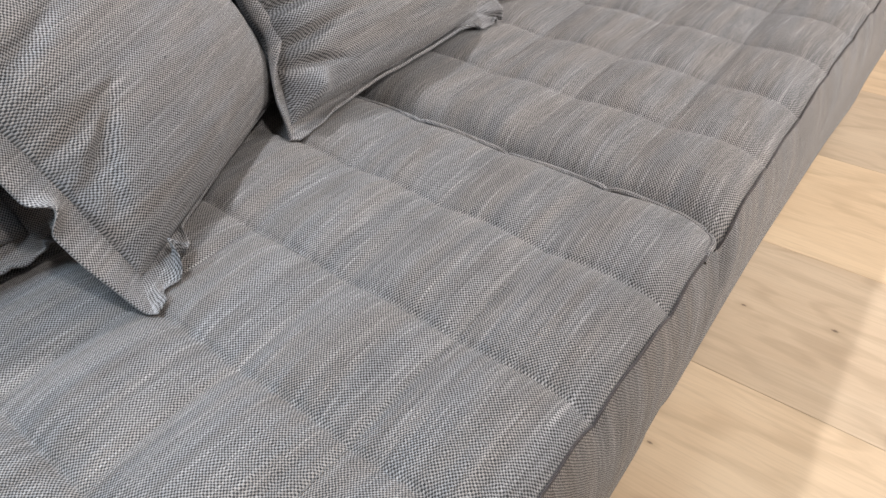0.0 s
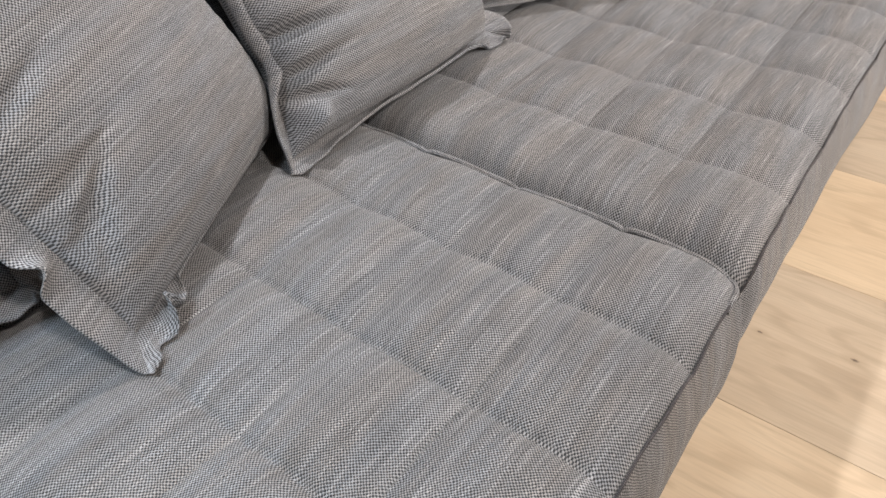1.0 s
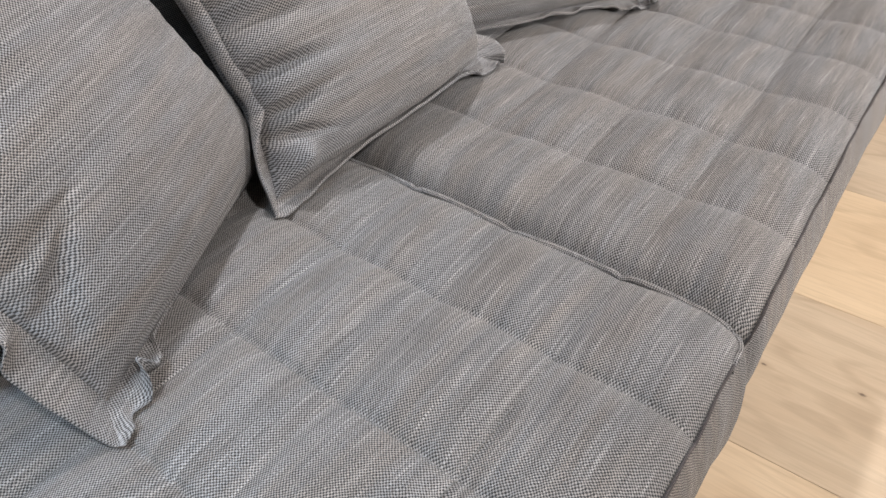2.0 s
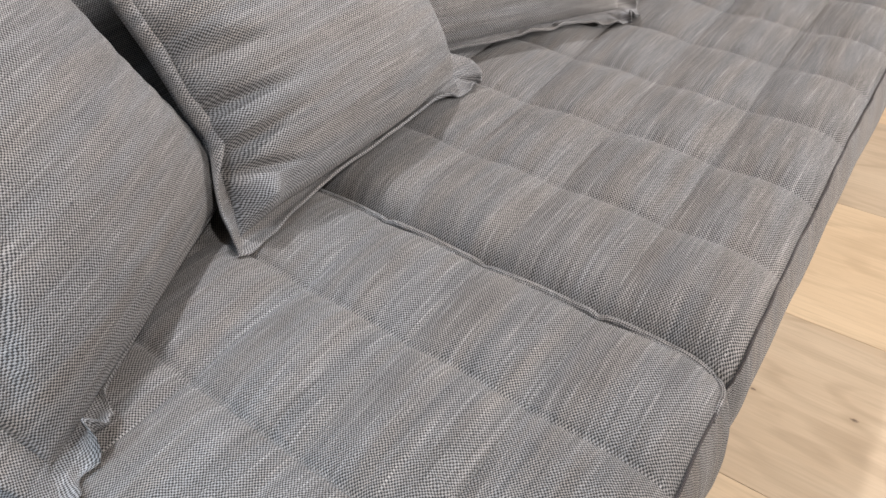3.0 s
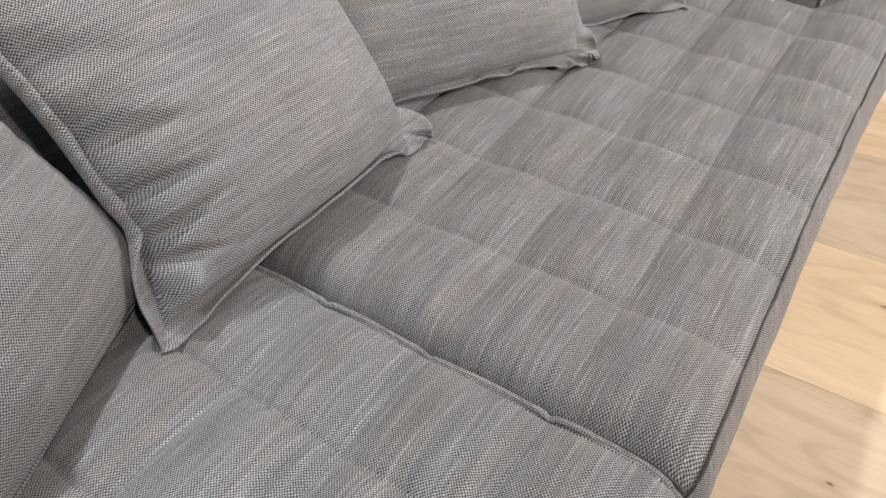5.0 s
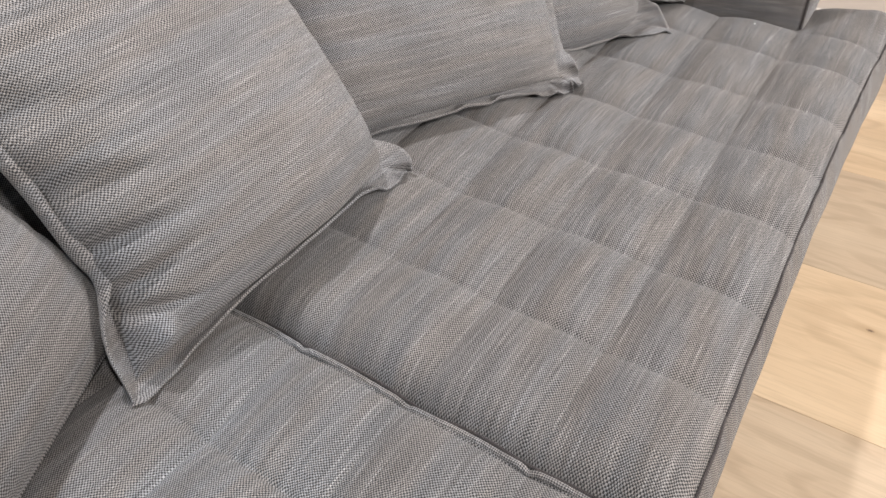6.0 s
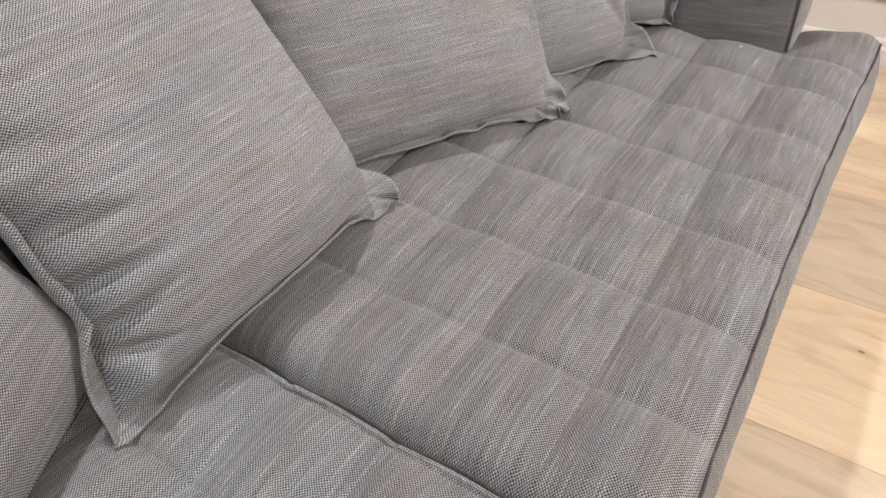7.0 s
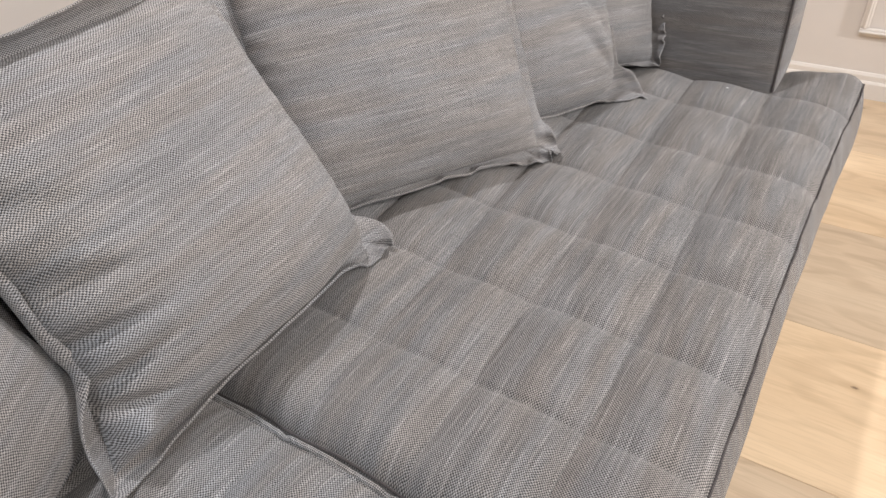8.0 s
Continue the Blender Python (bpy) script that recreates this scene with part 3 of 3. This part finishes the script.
    R = np.stack(ruv, axis=1)
    R = np.concatenate([R, R[:1]], axis=0)
    me = mesh_from("flange", V.reshape(-1, 3), grid_faces(4 * m + 1, len(strip)), R.reshape(-1, 2))
    attach("flange", me, PILLOW_CLOTH, root, "flat stitched fabric border with gathered corners")
    return root


creased_pillow = pillow((-0.522, -0.490, 0.454), 28, 28, 0.45, 0.43, 0.082, 21, "grey slubbed woven pillow with flanged edge, leaning on the sofa back",
       bottom=[(-1, 0.042, 20), (-0.93, 0.041, 52), (-0.80, 0.037, 74), (-0.70, 0.031, 80), (-0.62, 0.008, 62), (0.8, 0.005, 62), (1, 0.020, 10)],
       right=[(-1, 0.020, 10), (-0.8, 0.019, -60), (1, 0.019, -45)], top=[(-1, 0.048, -30), (1, 0.048, -30)],
       left=[(-1, 0.042, 20), (-0.88, 0.041, 6), (-0.53, 0.042, -8), (-0.47, 0.030, 54), (-0.41, 0.040, -2), (1, 0.040, -8)],
       creases=[(-0.80, -0.42, 40, 0.050, 0.011, 0.014), (-0.78, -0.26, 14, 0.045, 0.011, 0.009), (-0.88, -0.62, 60, 0.035, 0.008, 0.007), (-0.8, 0.1, 20, 0.06, 0.012, 0.008)],
       wave=4, gathers=12, bunch=32, pinch=(0.035, 0.080, 0.02), belly=0.06)
pillow((-0.640, -0.155, 0.456), 0, 31, 0.46, 0.445, 0.096, 5, "grey slubbed woven pillow with creased side and flanged edge",
       bottom=[(-1, 0.034, 40), (-0.84, 0.036, 56), (-0.52, 0.022, 62), (-0.3, 0.014, 66), (0.7, 0.016, 68), (0.83, 0.034, 62), (0.91, 0.042, 34), (1, 0.040, 66)],
       right=[(-1, 0.040, 66), (-0.945, 0.058, 20), (-0.90, 0.048, 58), (-0.85, 0.026, -30), (-0.7, 0.024, -55), (1, 0.030, -45)], top=[(-1, 0.034, 75), (0, 0.038, 62), (1, 0.038, 30)],
       left=[(-1, 0.034, 40), (-0.85, 0.036, 40), (-0.68, 0.034, 58), (-0.50, 0.028, 114), (-0.34, 0.025, 100), (1, 0.030, 94)],
       creases=[(-0.84, -0.74, -22, 0.040, 0.008, 0.020), (-0.90, -0.62, 8, 0.055, 0.014, 0.032), (-0.88, -0.35, -10, 0.062, 0.013, 0.034), (-0.90, -0.02, -20, 0.08, 0.020, 0.022), (-0.92, 0.42, -26, 0.10, 0.030, 0.018)],
       wave=5, gathers=18, gather_left=0.2, pinch=(0.12, 0.0, -0.03), roundness=(3.2, 0.42), nub=0.026, poke=-0.045, notch=(0.007, -0.50))
pillow((-0.783, 0.302, 0.453), -33, 25, 0.465, 0.43, 0.084, 8, "pale grey slubbed woven pillow with gathered corner",
       bottom=[(-1, 0.022, 64), (-0.5, 0.021, 64), (0.6, 0.024, 65), (0.82, 0.034, 62), (0.91, 0.044, 34), (1, 0.046, 66)],
       right=[(-1, 0.046, 66), (-0.95, 0.046, 10), (-0.89, 0.036, 44), (-0.83, 0.030, -15), (-0.6, 0.028, -30), (1, 0.030, -30)], top=[(-1, 0.046, -20), (1, 0.046, -20)], left=[(-1, 0.030, 66), (-0.8, 0.046, 20), (1, 0.046, 20)],
       frills=8, wave=6, gathers=34, belly=0.15, roundness=(2.8, 0.45))
pillow((-0.683, 0.652, 0.440), -32, 24, 0.38, 0.43, 0.088, 13, "pale grey woven pillow with a folded lower corner",
       bottom=[(-1, 0.018, 48), (0.3, 0.012, 60), (0.66, 0.014, 62), (0.84, 0.036, 52), (1, 0.080, 44)],
       right=[(-1, 0.080, 44), (-0.90, 0.056, 44), (-0.76, 0.016, 20), (1, 0.012, 5)], top=[(-1, 0.05, -20), (1, 0.05, -20)], left=[(-1, 0.018, 48), (-0.8, 0.04, 88), (1, 0.04, 88)],
       wave=4, gathers=6, creases=[(0.62, -0.50, -50, 0.07, 0.014, 0.014), (0.62, -0.1, -62, 0.09, 0.016, 0.012), (0.7, 0.3, -75, 0.09, 0.016, 0.010)], belly=0.1, cut=0.11)
pillow((-0.748, 0.850, 0.465), -48, 16, 0.384, 0.43, 0.070, 17, "pale grey woven pillow standing against the armrest",
       bottom=[(-1, 0.006, 30), (0.7, 0.006, 30), (1, 0.018, 40)], right=[(-1, 0.018, 40), (-0.8, 0.034, 50), (1, 0.036, 56)], top=[(-1, 0.036, -20), (1, 0.036, -20)], left=[(-1, 0.006, 30), (-0.8, 0.036, 0), (1, 0.036, 0)],
       wave=12, hem=9, belly=0.15)
pillow((-0.725, -0.985, 0.470), -6, 26, 0.46, 0.42, 0.078, 29, "grey woven pillow with its flange flat on the seat",
       bottom=[(-1, 0.04, 50), (0, 0.036, 70), (1, 0.04, 50)], right=[(-1, 0.04, 50), (-0.8, 0.04, 20), (1, 0.04, 20)], top=[(-1, 0.04, -20), (1, 0.04, -20)], left=[(-1, 0.04, 50), (-0.8, 0.04, 20), (1, 0.04, 20)])


def fleck(place, material, size, label):
    """A speck of fluff, flat and uneven."""
    bm = bmesh.new()
    bmesh.ops.create_icosphere(bm, subdivisions=1, radius=size)
    for v in bm.verts:
        v.co = Vector((v.co.x * 1.6, v.co.y, v.co.z * 0.5)) * (1 + 0.3 * math.sin(v.co.x * 4000 + v.co.y * 3000))
    me = bpy.data.meshes.new("lint_fleck")
    bm.to_mesh(me)
    bm.free()
    me.materials.append(material)
    ob = new("lint_fleck", me)
    ob.location = place
    return tagged(ob, label, "lint")


fleck((-0.293, 1.085, float(seat_z(-0.293, 1.085)) + 0.0008), LINT, 0.0014, "tiny white fleck of lint on the seat")
face = next(c for c in creased_pillow.children if c.name.startswith("cushion")).data
spot_on_pillow = min((v.co for v in face.vertices), key=lambda co: (co - Vector((-0.572, -0.325, 0.650))).length)
fleck(spot_on_pillow, DARK_LINT, 0.0016, "tiny dark speck of fluff on the pillow")

# ---- the floor ----
floor = new("floor", box_mesh("floor", (ROOM_X[0], ROOM_Y[0], -0.05), (ROOM_X[1], ROOM_Y[1], -0.004)))
floor.data.materials.append(JOINT)
tagged(floor, "pale oak laminate plank floor", "floor", kind="structure")
PLANK_W, PLANK_L = 0.398, 1.86
plank_meshes = {}


def plank(x0, x1, y, tone):
    """One board between x0 and x1; boards of the same length share a mesh."""
    key = (round(x1 - x0, 3), tone)
    if key not in plank_meshes:
        half = key[0] / 2 - 0.0003
        me = box_mesh("plank", (-half, -PLANK_W / 2 + 0.0003, -0.008), (half, PLANK_W / 2 - 0.0003, 0.0), 0.0008, 1)
        for face in me.polygons:
            face.use_smooth = False
        me.materials.append(OAK[tone])
        plank_meshes[key] = me
    board = new("plank", plank_meshes[key])
    board.parent = floor
    board.location = ((x0 + x1) / 2, y, 0)


rng = random.Random(4)
for row in range(-16, 5):
    y = 0.56 + (row + 0.5) * PLANK_W
    if y - PLANK_W / 2 < ROOM_Y[0] or y + PLANK_W / 2 > ROOM_Y[1] + 0.1:
        continue
    x = ROOM_X[0] - rng.choice((0.28, 0.32, 0.36, 0.40)) - (0.0 if row % 2 else 0.05)
    while x < ROOM_X[1]:
        tone = (0, 1, 0, 2)[row % 4] if row >= -1 and x < 0 else rng.randrange(3)
        tone = {-1: 1, -2: 2}.get(row, tone) if x < 0 else tone
        plank(max(x, ROOM_X[0]), min(x + PLANK_L, ROOM_X[1]), y, tone)
        x += PLANK_L
